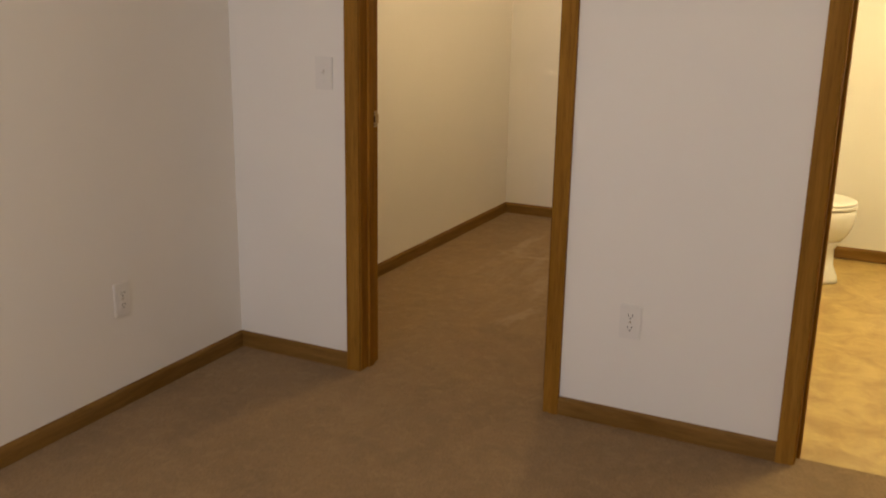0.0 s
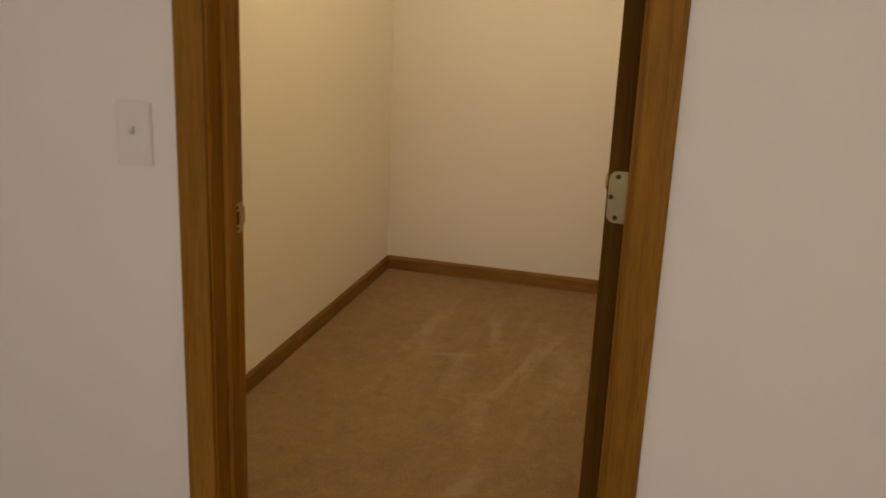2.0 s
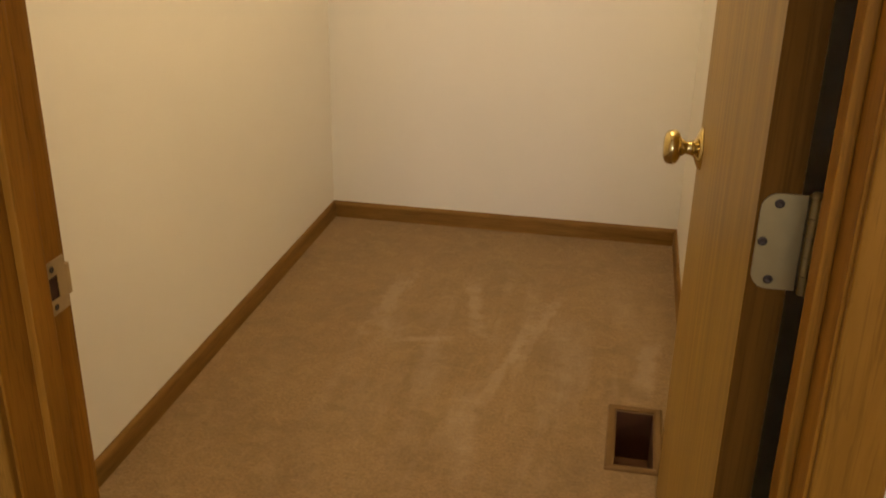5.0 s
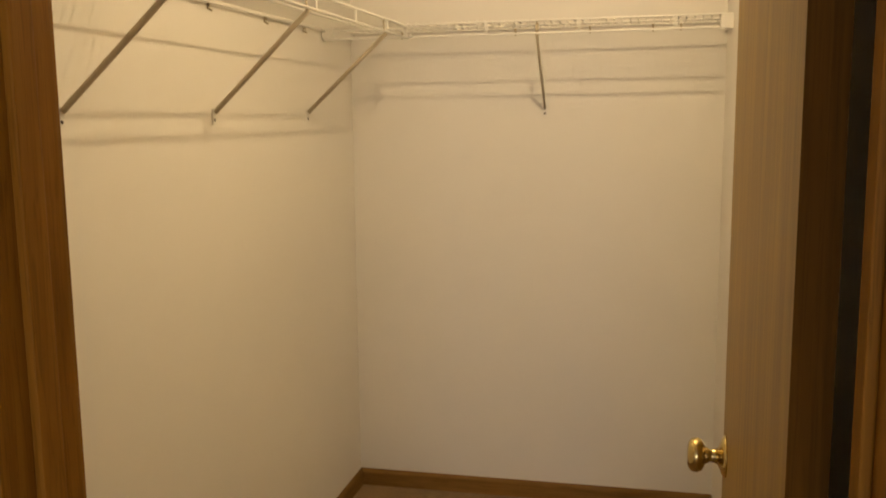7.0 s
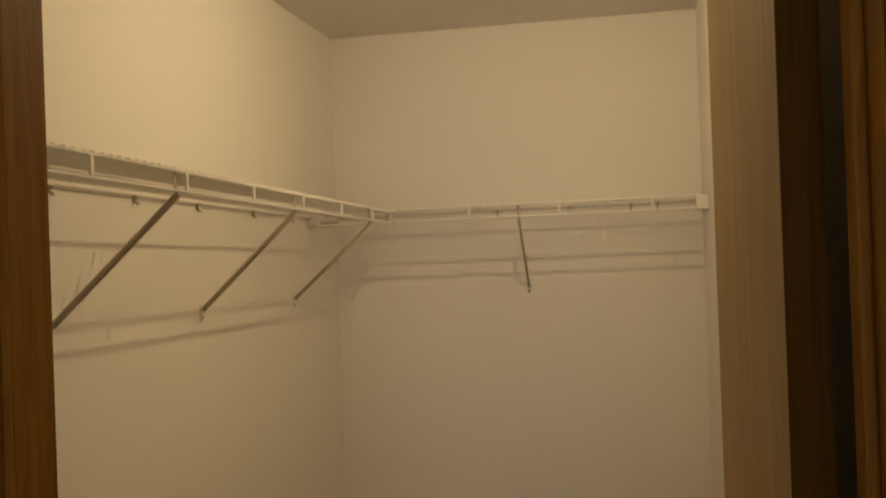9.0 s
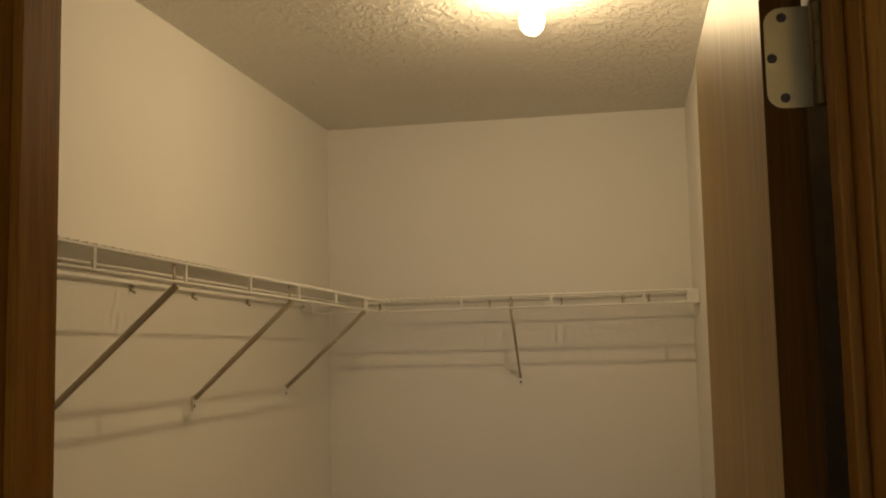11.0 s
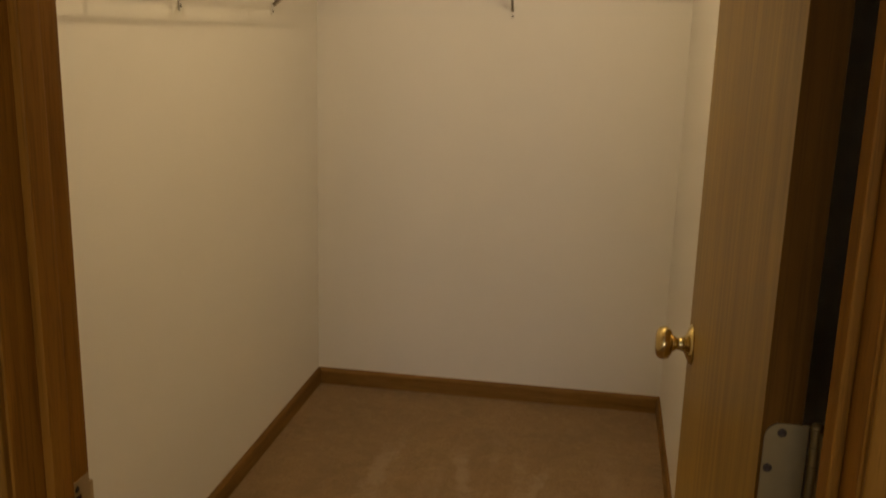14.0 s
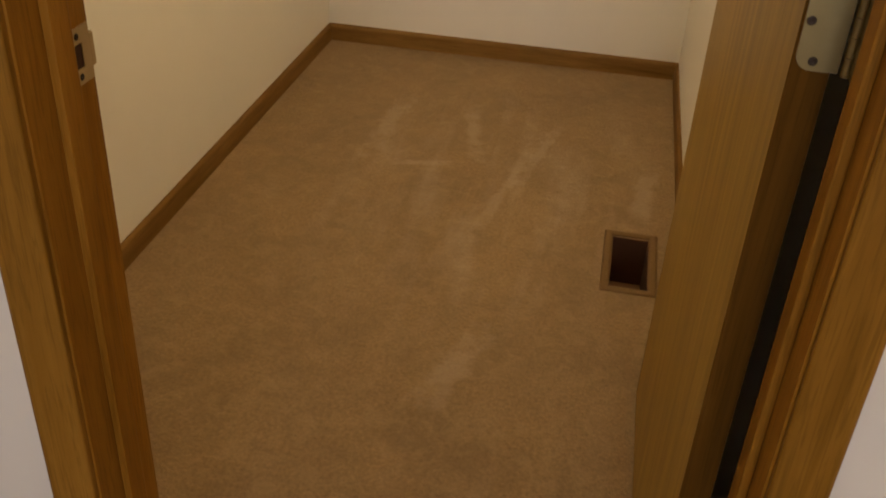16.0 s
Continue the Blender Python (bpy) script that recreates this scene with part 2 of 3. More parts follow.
BULB = glow("lit_frosted_bulb", (1.0, 0.735, 0.405), BULB_GLOW)
BATH_GLOBE = glow("warm_bathroom_diffuser", (1.0, 0.80, 0.42), BATH_GLOW)
BED_FILL_GLOBE = glow("bedroom_fill_diffuser", (1.0, 0.73, 0.40), BED_FILL_GLOW)

# ---- building helpers ----


def box(bm, x0, x1, y0, y1, z0, z1, bevel=0.0):
    v = [bm.verts.new(p) for p in ((x0, y0, z0), (x1, y0, z0), (x1, y1, z0), (x0, y1, z0), (x0, y0, z1), (x1, y0, z1), (x1, y1, z1), (x0, y1, z1))]
    faces = [bm.faces.new([v[i] for i in f]) for f in ((3, 2, 1, 0), (4, 5, 6, 7), (0, 1, 5, 4), (1, 2, 6, 5), (2, 3, 7, 6), (3, 0, 4, 7))]
    if bevel:
        edges = {e for f in faces for e in f.edges}
        bmesh.ops.bevel(bm, geom=list(edges), offset=bevel, segments=2, affect="EDGES", profile=0.6)
    return bm


def boxes(*sizes, bevel=0.0):
    bm = bmesh.new()
    for s in sizes:
        box(bm, *s, bevel=bevel)
    return bm


def tube(bm, a, b, r, sides=8, r2=None):
    """A round bar with closed ends from a to b."""
    a, b = Vector(a), Vector(b)
    q = (b - a).to_track_quat("Z", "Y")
    rings = []
    for p, rad in ((a, r), (b, r if r2 is None else r2)):
        rings.append([bm.verts.new(p + q @ Vector((rad * math.cos(k * math.tau / sides), rad * math.sin(k * math.tau / sides), 0))) for k in range(sides)])
    for k in range(sides):
        bm.faces.new((rings[0][k], rings[0][(k + 1) % sides], rings[1][(k + 1) % sides], rings[1][k])).smooth = True
    for ring, step in ((rings[0], -1), (rings[1], 1)):
        bm.faces.new([bm.verts.new(v.co) for v in ring[::step]])
    return bm


def lathe(bm, rows, m=Matrix(), sides=28, squash=(1, 1)):
    """Turns rows of (radius, height) about z, then applies m."""
    rings = []
    for r, h in rows:
        rings.append([bm.verts.new(m @ Vector((r * squash[0] * math.cos(k * math.tau / sides), r * squash[1] * math.sin(k * math.tau / sides), h))) for k in range(sides)])
    for lo, hi in zip(rings, rings[1:]):
        for k in range(sides):
            bm.faces.new((lo[k], lo[(k + 1) % sides], hi[(k + 1) % sides], hi[k])).smooth = True
    bm.faces.new(rings[0][::-1])
    bm.faces.new(rings[-1])
    return bm


def loft(bm, sections, sides=32):
    """Joins egg-shaped rings: (centre x, y, z, half length in x front, back, half width in y)."""
    rings = []
    for cx, cy, z, front, back, half in sections:
        ring = []
        for k in range(sides):
            a = k * math.tau / sides
            reach = front if math.cos(a) > 0 else back
            ring.append(bm.verts.new((cx + reach * math.cos(a), cy + half * math.sin(a), z)))
        rings.append(ring)
    for lo, hi in zip(rings, rings[1:]):
        for k in range(sides):
            bm.faces.new((lo[k], lo[(k + 1) % sides], hi[(k + 1) % sides], hi[k])).smooth = True
    bm.faces.new(rings[0][::-1])
    bm.faces.new(rings[-1])
    return bm


def finish(name, bm, material):
    bmesh.ops.recalc_face_normals(bm, faces=bm.faces)
    data = bpy.data.meshes.new(name)
    bm.to_mesh(data)
    bm.free()
    data.materials.append(material)
    return data


def part(name, bm, material, parent, label=""):
    ob = new(name, finish(name, bm, material))
    ob.parent = parent
    return tagged(ob, label)


def solid(name, bm, material, label="", category="", kind="", group=""):
    return tagged(new(name, finish(name, bm, material)), label, category, group, kind)


def thing(name, at, label, category, group="", kind=""):
    """An Empty at the thing's base; its parts are built in world metres and then carried by it."""
    ob = new(name)
    ob.empty_display_size = 0.05
    ob.location = at
    return tagged(ob, label, category, group, kind)


def settle(ob):
    """Keeps the parts of ob, built in world metres, where they are under ob's own place."""
    for child in ob.children:
        child.matrix_parent_inverse = Matrix.Translation(ob.location).inverted()


# ---- the plan, in metres ----
WEST = -0.547                      # wall shared in line by bedroom and closet
WALL_IN = 0.116                   # closet face of the doorway wall, whose bedroom face is y = 0
CL_EAST, CL_NORTH, CL_TOP = 0.773, 2.696, 2.385
OPEN_L, OPEN_R, OPEN_H = 0.004, 0.720, 2.045
BATH_L, BATH_R = 1.534, 2.256
BATH_WEST, BATH_EAST, BATH_NORTH = 0.889, 2.75, 2.60
BED_EAST, BED_SOUTH, BED_TOP = 3.2, -4.3, 2.385
WIN = (0.28, 1.32, 0.85, 2.05)   # bedroom window: x from, x to, z from, z to
JAMB = 0.018

# ---- floors ----
VENT = (0.597, 0.691, 1.250, 1.495)   # the hole for the floor register
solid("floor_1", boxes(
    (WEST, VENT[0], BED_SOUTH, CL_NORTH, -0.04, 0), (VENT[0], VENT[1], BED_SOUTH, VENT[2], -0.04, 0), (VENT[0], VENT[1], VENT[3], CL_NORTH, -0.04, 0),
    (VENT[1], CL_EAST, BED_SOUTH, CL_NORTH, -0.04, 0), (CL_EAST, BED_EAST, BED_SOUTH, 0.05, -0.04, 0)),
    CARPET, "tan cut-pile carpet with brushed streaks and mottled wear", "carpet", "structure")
solid("floor_2", boxes((BATH_WEST, BATH_EAST, 0.05, BATH_NORTH, -0.04, -0.004)), VINYL, "mottled golden sheet vinyl bathroom floor", "floor", "structure")

# ---- walls ----
T = 0.115
RO = JAMB
solid("wall_north", boxes(
    (WEST, OPEN_L - RO, 0, WALL_IN, 0, BED_TOP), (OPEN_L - RO, OPEN_R + RO, 0, WALL_IN, OPEN_H + RO, BED_TOP),
    (OPEN_R + RO, BATH_L - RO, 0, WALL_IN, 0, BED_TOP), (BATH_L - RO, BATH_R + RO, 0, WALL_IN, OPEN_H + RO, BED_TOP),
    (BATH_R + RO, BED_EAST, 0, WALL_IN, 0, BED_TOP)),
    WALL, "off-white painted wall with closet and bathroom doorways", "wall", "structure")
solid("wall_west", boxes((WEST - T, WEST, BED_SOUTH - T, CL_NORTH + T, 0, BED_TOP)),
      WALL, "long off-white painted wall running from bedroom into closet", "wall", "structure")
solid("wall_closet_back", boxes((WEST, CL_EAST, CL_NORTH, CL_NORTH + T, 0, CL_TOP)), WALL, "off-white painted back wall of the closet", "wall", "structure")
solid("wall_closet_east", boxes((CL_EAST, BATH_WEST, WALL_IN, CL_NORTH + T, 0, CL_TOP)), WALL, "off-white painted partition between closet and bathroom", "wall", "structure")
solid("wall_bath_back", boxes((BATH_WEST, BATH_EAST, BATH_NORTH, BATH_NORTH + T, 0, CL_TOP)), WALL, "off-white painted back wall of the bathroom", "wall", "structure")
solid("wall_bath_east", boxes((BATH_EAST, BATH_EAST + T, WALL_IN, BATH_NORTH + T, 0, CL_TOP)), WALL, "off-white painted side wall of the bathroom", "wall", "structure")
solid("wall_east", boxes((BED_EAST, BED_EAST + T, BED_SOUTH - T, WALL_IN, 0, BED_TOP)), WALL, "plain off-white painted bedroom wall", "wall", "structure")
solid("wall_south", boxes(
    (WEST, WIN[0], BED_SOUTH - T, BED_SOUTH, 0, BED_TOP), (WIN[1], BED_EAST, BED_SOUTH - T, BED_SOUTH, 0, BED_TOP),
    (WIN[0], WIN[1], BED_SOUTH - T, BED_SOUTH, 0, WIN[2]), (WIN[0], WIN[1], BED_SOUTH - T, BED_SOUTH, WIN[3], BED_TOP)),
    WALL, "off-white painted bedroom wall with the window", "wall", "structure")
solid("ceiling", boxes((WEST - T, BED_EAST + T, BED_SOUTH - T, CL_NORTH + T, CL_TOP, CL_TOP + 0.12)), CEILING, "white knock-down textured ceiling", "ceiling", "structure")

# ---- the bedroom window behind the walker ----
x0, x1, z0, z1 = WIN
xm, yf, yb = (x0 + x1) / 2, BED_SOUTH - 0.09, BED_SOUTH - 0.04
window = thing("window_1", (xm, BED_SOUTH, z0), "white framed bedroom window with two panes", "window", kind="structure")
part("window_frame", boxes((x0, x0 + 0.04, yf, yb, z0, z1), (x1 - 0.04, x1, yf, yb, z0, z1), (xm - 0.025, xm + 0.025, yf, yb, z0 + 0.04, z1 - 0.04),
                           (x0 + 0.04, x1 - 0.04, yf, yb, z0, z0 + 0.04), (x0 + 0.04, x1 - 0.04, yf, yb, z1 - 0.04, z1)), PLASTIC, window)
for a, b in ((x0 + 0.04, xm - 0.025), (xm + 0.025, x1 - 0.04)):
    p = part("pane", boxes((a, b, BED_SOUTH - 0.067, BED_SOUTH - 0.062, z0 + 0.04, z1 - 0.04)), GLASS, window)
    p.visible_shadow = False
part("window_sill", boxes((x0 - 0.02, x1 + 0.02, BED_SOUTH - 0.04, BED_SOUTH + 0.02, z0 - 0.02, z0 - 0.001), bevel=0.004), OAK_X, window)
settle(window)

# ---- oak door frames ----
# casing section: distance out from the opening, thickness off the wall
CASING = ((0, 0), (0, 0.0080), (0.0012, 0.0094), (0.004, 0.0103), (0.012, 0.0115), (0.024, 0.0130), (0.038, 0.0143), (0.0490, 0.0146), (0.0522, 0.0132), (0.054, 0.0100), (0.054, 0))


def casing_bm(points, m_foot, m_head):
    """Sweeps the casing section between two end frames; each end maps (out, thick) to a place."""
    bm = bmesh.new()
    a = [bm.verts.new(m_foot(u, v)) for u, v in points]
    b = [bm.verts.new(m_head(u, v)) for u, v in points]
    n = len(points)
    for k in range(n - 1):
        bm.faces.new((a[k], a[k + 1], b[k + 1], b[k]))
    bm.faces.new(a)
    bm.faces.new(b[::-1])
    return bm


def door_frame(name, left, right, head, label, sides, stop_y):
    """Jambs, stops and mitred casings of a doorway in the wall between y = 0 and WALL_IN."""
    f = thing(name, ((left + right) / 2, WALL_IN / 2, 0), label, "door frame", kind="structure")
    y_lo, y_hi = -0.001, WALL_IN + 0.001
    part("jamb", boxes((left - JAMB + 0.001, left, y_lo, y_hi, 0, head), bevel=0.0015), JAMB_Z, f)
    part("jamb", boxes((right, right + JAMB - 0.001, y_lo, y_hi, 0, head), bevel=0.0015), JAMB_Z, f)
    part("head_jamb", boxes((left - JAMB + 0.001, right + JAMB - 0.001, y_lo, y_hi, head + 0.0005, head + JAMB - 0.001), bevel=0.0015), OAK_X, f)
    s0, s1 = stop_y
    part("stop", boxes((left, left + 0.010, s0, s1, 0, head - 0.011), bevel=0.002), JAMB_Z, f)
    part("stop", boxes((right - 0.010, right, s0, s1, 0, head - 0.011), bevel=0.002), JAMB_Z, f)
    part("head_stop", boxes((left, right, s0, s1, head - 0.010, head), bevel=0.002), OAK_X, f)
    r = 0.003
    for face in sides:
        base, sign = (-0.0005, -1) if face == "south" else (WALL_IN + 0.0005, 1)
        part("casing", casing_bm(CASING, lambda u, v: (left - r - u, base + sign * v, 0), lambda u, v: (left - r - u, base + sign * v, head + r + u)), OAK_Z, f)
        part("casing", casing_bm(CASING, lambda u, v: (right + r + u, base + sign * v, 0), lambda u, v: (right + r + u, base + sign * v, head + r + u)), OAK_Z, f)
        part("head_casing", casing_bm(CASING, lambda u, v: (left - r - u, base + sign * v, head + r + u), lambda u, v: (right + r + u, base + sign * v, head + r + u)), OAK_X, f)
    return f


closet_frame = door_frame("door_frame_1", OPEN_L, OPEN_R, OPEN_H, "golden oak door frame and casing round the closet doorway", ("south", "north"), (0.044, 0.077))
bath_frame = door_frame("door_frame_2", BATH_L, BATH_R, OPEN_H, "golden oak door frame and casing round the bathroom doorway", ("south", "north"), (0.044, 0.077))


def plate_outline(width, height, radius, steps=5, corners=(1, 1, 1, 1)):
    """Rounded rectangle round the origin, anticlockwise from the lower right corner."""
    pts = []
    for k, (sx, sy) in enumerate(((1, -1), (1, 1), (-1, 1), (-1, -1))):
        cx, cy = sx * width / 2, sy * height / 2
        if not corners[k]:
            pts.append((cx, cy))
            continue
        for i in range(steps + 1):
            a = radians(-90 + 90 * k + 90 * i / steps)
            pts.append((cx - sx * radius + radius * math.cos(a), cy - sy * radius + radius * math.sin(a)))
    return pts


def plate_bm(outline, thick, m):
    """A flat plate of that outline, from z = 0 to thick, carried by m."""
    bm = bmesh.new()
    lo = [bm.verts.new(m @ Vector((x, y, 0))) for x, y in outline]
    hi = [bm.verts.new(m @ Vector((x, y, thick))) for x, y in outline]
    n = len(outline)
    for k in range(n):
        bm.faces.new((lo[k], lo[(k + 1) % n], hi[(k + 1) % n], hi[k]))
    bm.faces.new(lo[::-1])
    bm.faces.new(hi)
    return bm


def screw_bm(m, r=0.0042):
    return lathe(bmesh.new(), ((r, 0), (r, 0.0006), (r * 0.75, 0.0011), (r * 0.3, 0.0008), (r * 0.28, 0.0003)), m, 14)


# strike plate let into the latch jamb, with its lip round the edge
STRIKE_Z = 0.925
strike = part("strike_plate", bmesh.new(), STRIKE, closet_frame, "worn brass strike plate")
sb = bmesh.new()
for y_from, y_to, z_from, z_to in ((0.0810, 0.0880, -0.0285, 0.0285), (0.1030, 0.1175, -0.0285, 0.0285), (0.0880, 0.1030, 0.0125, 0.0285), (0.0880, 0.1030, -0.0285, -0.0125)):
    box(sb, OPEN_L - 0.0005, OPEN_L + 0.0014, y_from, y_to, STRIKE_Z + z_from, STRIKE_Z + z_to)
box(sb, OPEN_L - 0.005, OPEN_L + 0.0014, 0.1175, 0.125, STRIKE_Z - 0.017, STRIKE_Z + 0.017, bevel=0.001)
bmesh.ops.recalc_face_normals(sb, faces=sb.faces)
sb.to_mesh(strike.data)
sb.free()
part("latch_hole", boxes((OPEN_L - 0.0003, OPEN_L + 0.0004, 0.0880, 0.1030, STRIKE_Z - 0.0125, STRIKE_Z + 0.0125)), BORE, strike)
for dz in (-0.0205, 0.0205):
    part("screw", screw_bm(Matrix.Translation((OPEN_L + 0.0014, 0.0945, STRIKE_Z + dz)) @ pose(0, 0, 0, 0, 90, 0), 0.0034), SCREW, strike)
settle(closet_frame)
settle(bath_frame)

# ---- baseboards ----
BASE = ((0, 0), (0.011, 0), (0.011, 0.048), (0.0095, 0.055), (0.006, 0.060), (0.0035, 0.064), (0, 0.064))


def baseboard(x0, y0, x1, y1, nx, ny, mitre0=0, mitre1=0):
    """One run along a wall from (x0, y0) to (x1, y1); (nx, ny) points into the room. A mitre of 1 cuts an inside corner."""
    d = Vector((x1 - x0, y1 - y0, 0)).normalized()
    nrm = Vector((nx, ny, 0))
    bm = bmesh.new()
    a = [bm.verts.new(Vector((x0, y0, z)) + nrm * (v + 0.0005) + d * v * mitre0) for v, z in BASE]
    b = [bm.verts.new(Vector((x1, y1, z)) + nrm * (v + 0.0005) - d * v * mitre1) for v, z in BASE]
    n = len(BASE)
    for k in range(n):
        bm.faces.new((a[k], a[(k + 1) % n], b[(k + 1) % n], b[k]))
    bm.faces.new(a[::-1])
    bm.faces.new(b)
    return solid("baseboard", bm, BASE_X if abs(d.x) > 0.5 else BASE_Y, "golden oak baseboard along the wall", "baseboard", "structure")


C_OUT = 0.057
baseboard(WEST, WALL_IN, WEST, CL_NORTH, 1, 0, 1, 1)
baseboard(WEST, CL_NORTH, CL_EAST, CL_NORTH, 0, -1, 1, 1)
baseboard(CL_EAST, WALL_IN, CL_EAST, CL_NORTH, -1, 0, 1, 1)
baseboard(WEST, WALL_IN, OPEN_L - C_OUT, WALL_IN, 0, 1, 1, 0)
baseboard(WEST, 0, OPEN_L - C_OUT, 0, 0, -1, 1, 0)
baseboard(OPEN_R + C_OUT, 0, BATH_L - C_OUT, 0, 0, -1)
baseboard(BATH_R + C_OUT, 0, BED_EAST, 0, 0, -1, 0, 1)
baseboard(WEST, BED_SOUTH, WEST, 0, 1, 0, 1, 1)
baseboard(BED_EAST, BED_SOUTH, BED_EAST, 0, -1, 0, 1, 1)
baseboard(WEST, BED_SOUTH, BED_EAST, BED_SOUTH, 0, 1, 1, 1)
baseboard(BATH_WEST, BATH_NORTH, BATH_EAST, BATH_NORTH, 0, -1, 1, 1)
baseboard(BATH_WEST, WALL_IN, BATH_WEST, BATH_NORTH, 1, 0, 1, 1)
baseboard(BATH_EAST, WALL_IN, BATH_EAST, BATH_NORTH, -1, 0, 1, 1)

# ---- the open closet door ----
DX0, DX1, DY0, DY1, DZ0, DZ1 = 0.671, 0.706, 0.134, 0.845, 0.016, 2.035
door = thing("door_1", (DX1, DY0, 0), "flush pale oak veneer closet door standing open against the wall", "door", kind="structure")
part("leaf", boxes((DX0, DX1, DY0 + 0.0022, DY1, DZ0, DZ1), bevel=0.0008), DOOR_OAK, door)
part("edge_band", boxes((DX0, DX1, DY0 - 0.0003, DY0 + 0.0026, DZ0, DZ1), bevel=0.0006), DOOR_EDGE, door, "solid oak hinge edge, shade put into its colour")


def hinge(zc):
    """A butt hinge with rounded leaves on the door's edge and on the jamb, and a five-knuckle barrel."""
    pin = Vector((OPEN_R - 0.0025, 0.1265, zc))
    turn = Matrix(((1, 0, 0, 0), (0, 0, -1, 0), (0, 1, 0, 0), (0, 0, 0, 1)))
    outline = plate_outline(0.038, 0.089, 0.0145, 6, (0, 0, 1, 1))
    h = part("hinge", plate_bm(outline, 0.0018, Matrix.Translation((OPEN_R - 0.0275, DY0 - 0.0003, zc)) @ turn), STEEL, door, "nickel-plated butt hinge with rounded corners")
    jam = plate_outline(0.036, 0.089, 0.0145, 6, (0, 0, 1, 1))
    part("jamb_leaf", plate_bm(jam, 0.0016, Matrix.Translation((OPEN_R + 0.0003, 0.1075, zc)) @ Matrix(((0, 0, -1, 0), (1, 0, 0, 0), (0, 1, 0, 0), (0, 0, 0, 1)))), STEEL, h)
    bm = bmesh.new()
    for k in range(5):
        tube(bm, pin + Vector((0, 0, -0.0445 + k * 0.0178 + 0.0003)), pin + Vector((0, 0, -0.0445 + (k + 1) * 0.0178 - 0.0003)), 0.0052, 14)
    part("barrel", bm, STEEL, h)
    part("pin_cap", lathe(bmesh.new(), ((0.0066, 0), (0.0068, 0.002), (0.005, 0.0045), (0.002, 0.0055)), Matrix.Translation(pin + Vector((0, 0, 0.0445))), 14), STEEL, h)
    for dx, dz in ((0.001, 0.0355), (-0.0085, 0), (0.001, -0.0355)):
        part("screw", screw_bm(Matrix.Translation((OPEN_R - 0.0325 + dx, DY0 - 0.0020, zc + dz)) @ pose(0, 0, 0, 90, 0, 0)), SCREW, h)
    return h


for zc in (0.238, 1.027, 1.8265):
    hinge(zc)


def knob(sign, face_x, y, z):
    """Rose, neck and flattened round knob standing off one face of the door."""
    m = Matrix.Translation((face_x, y, z)) @ pose(0, 0, 0, 0, 90 * sign, 0)
    r = part("rose", lathe(bmesh.new(), ((0.0325, 0), (0.0325, 0.002), (0.031, 0.0045), (0.025, 0.0075), (0.0165, 0.0105), (0.0130, 0.013)), m, 40), BRASS, door, "polished brass rose")
    part("neck", lathe(bmesh.new(), ((0.0128, 0.0125), (0.0105, 0.018), (0.0098, 0.024), (0.0125, 0.028), (0.0135, 0.0295), (0.0135, 0.031)), m, 32), BRASS, r)
    part("knob", lathe(bmesh.new(), ((0.0125, 0.0305), (0.018, 0.0325), (0.0245, 0.0365), (0.0268, 0.0415), (0.0268, 0.0475), (0.0250, 0.0525), (0.0205, 0.0560), (0.0140, 0.0580), (0.0060, 0.0587)), m, 40), BRASS, r, "polished brass round knob")
    return r


knob(-1, DX0, 0.785, 0.920)
knob(1, DX1, 0.785, 0.920)
part("latch_plate", boxes((0.676, 0.701, DY1 - 0.001, DY1 + 0.0010, 0.892, 0.948), bevel=0.0006), BRASS, door, "brass latch plate")
settle(door)

# ---- wire shelves of the closet ----
SHELF_WIRE, SHELF_ROD = 0.0022, 0.0034


def left_z(y):
    return 1.7365 - 0.0150 * (y - 0.907)


def back_z(x):
    return 1.7225 + 0.006 * x


def oval_bar(bm, a, b, wide, thin, up):
    """A flat-oval bar from a to b; up is the direction of its wide side."""
    a, b = Vector(a), Vector(b)
    d = (b - a).normalized()
    side = d.cross(Vector(up)).normalized()
    top = side.cross(d).normalized()
    rings = []
    for p in (a, b):
        rings.append([bm.verts.new(p + top * wide / 2 * math.cos(k * math.tau / 12) + side * thin / 2 * math.sin(k * math.tau / 12)) for k in range(12)])
    for k in range(12):
        bm.faces.new((rings[0][k], rings[0][(k + 1) % 12], rings[1][(k + 1) % 12], rings[1][k])).smooth = True
    bm.faces.new(rings[0][::-1])
    bm.faces.new(rings[1])
    return bm


def strut(shelf, foot, top, normal):
    """A sloping support with a flattened foot screwed to the wall."""
    foot, top, normal = Vector(foot), Vector(top), Vector(normal)
    s = part("strut", oval_bar(bmesh.new(), foot + normal * 0.007, top, 0.0140, 0.009, (0, 0, 1)), STRUT, shelf, "grey sloping support strut")
    side = normal.cross(Vector((0, 0, 1)))
    m = Matrix((side, (0, 0, 1), normal)).transposed().to_4x4()
    part("strut_foot", plate_bm(plate_outline(0.016, 0.040, 0.006), 0.004, Matrix.Translation(foot + Vector((0, 0, -0.012)) + normal * 0.0005) @ m), PLASTIC, s, "white screwed foot")
    part("screw", screw_bm(Matrix.Translation(foot + Vector((0, 0, -0.020)) + normal * 0.0045) @ m, 0.004), SCREW, s)
    back = top - normal * 0.0085
    bm = bmesh.new()
    oval_bar(bm, top - normal * 0.004 + Vector((0, 0, -0.002)), back + Vector((0, 0, 0.036)), 0.011, 0.004, side)
    tube(bm, back + Vector((0, 0, 0.035)), back + normal * 0.006 + Vector((0, 0, 0.043)), 0.0030, 8)
    part("hook", bm, STRUT, s)


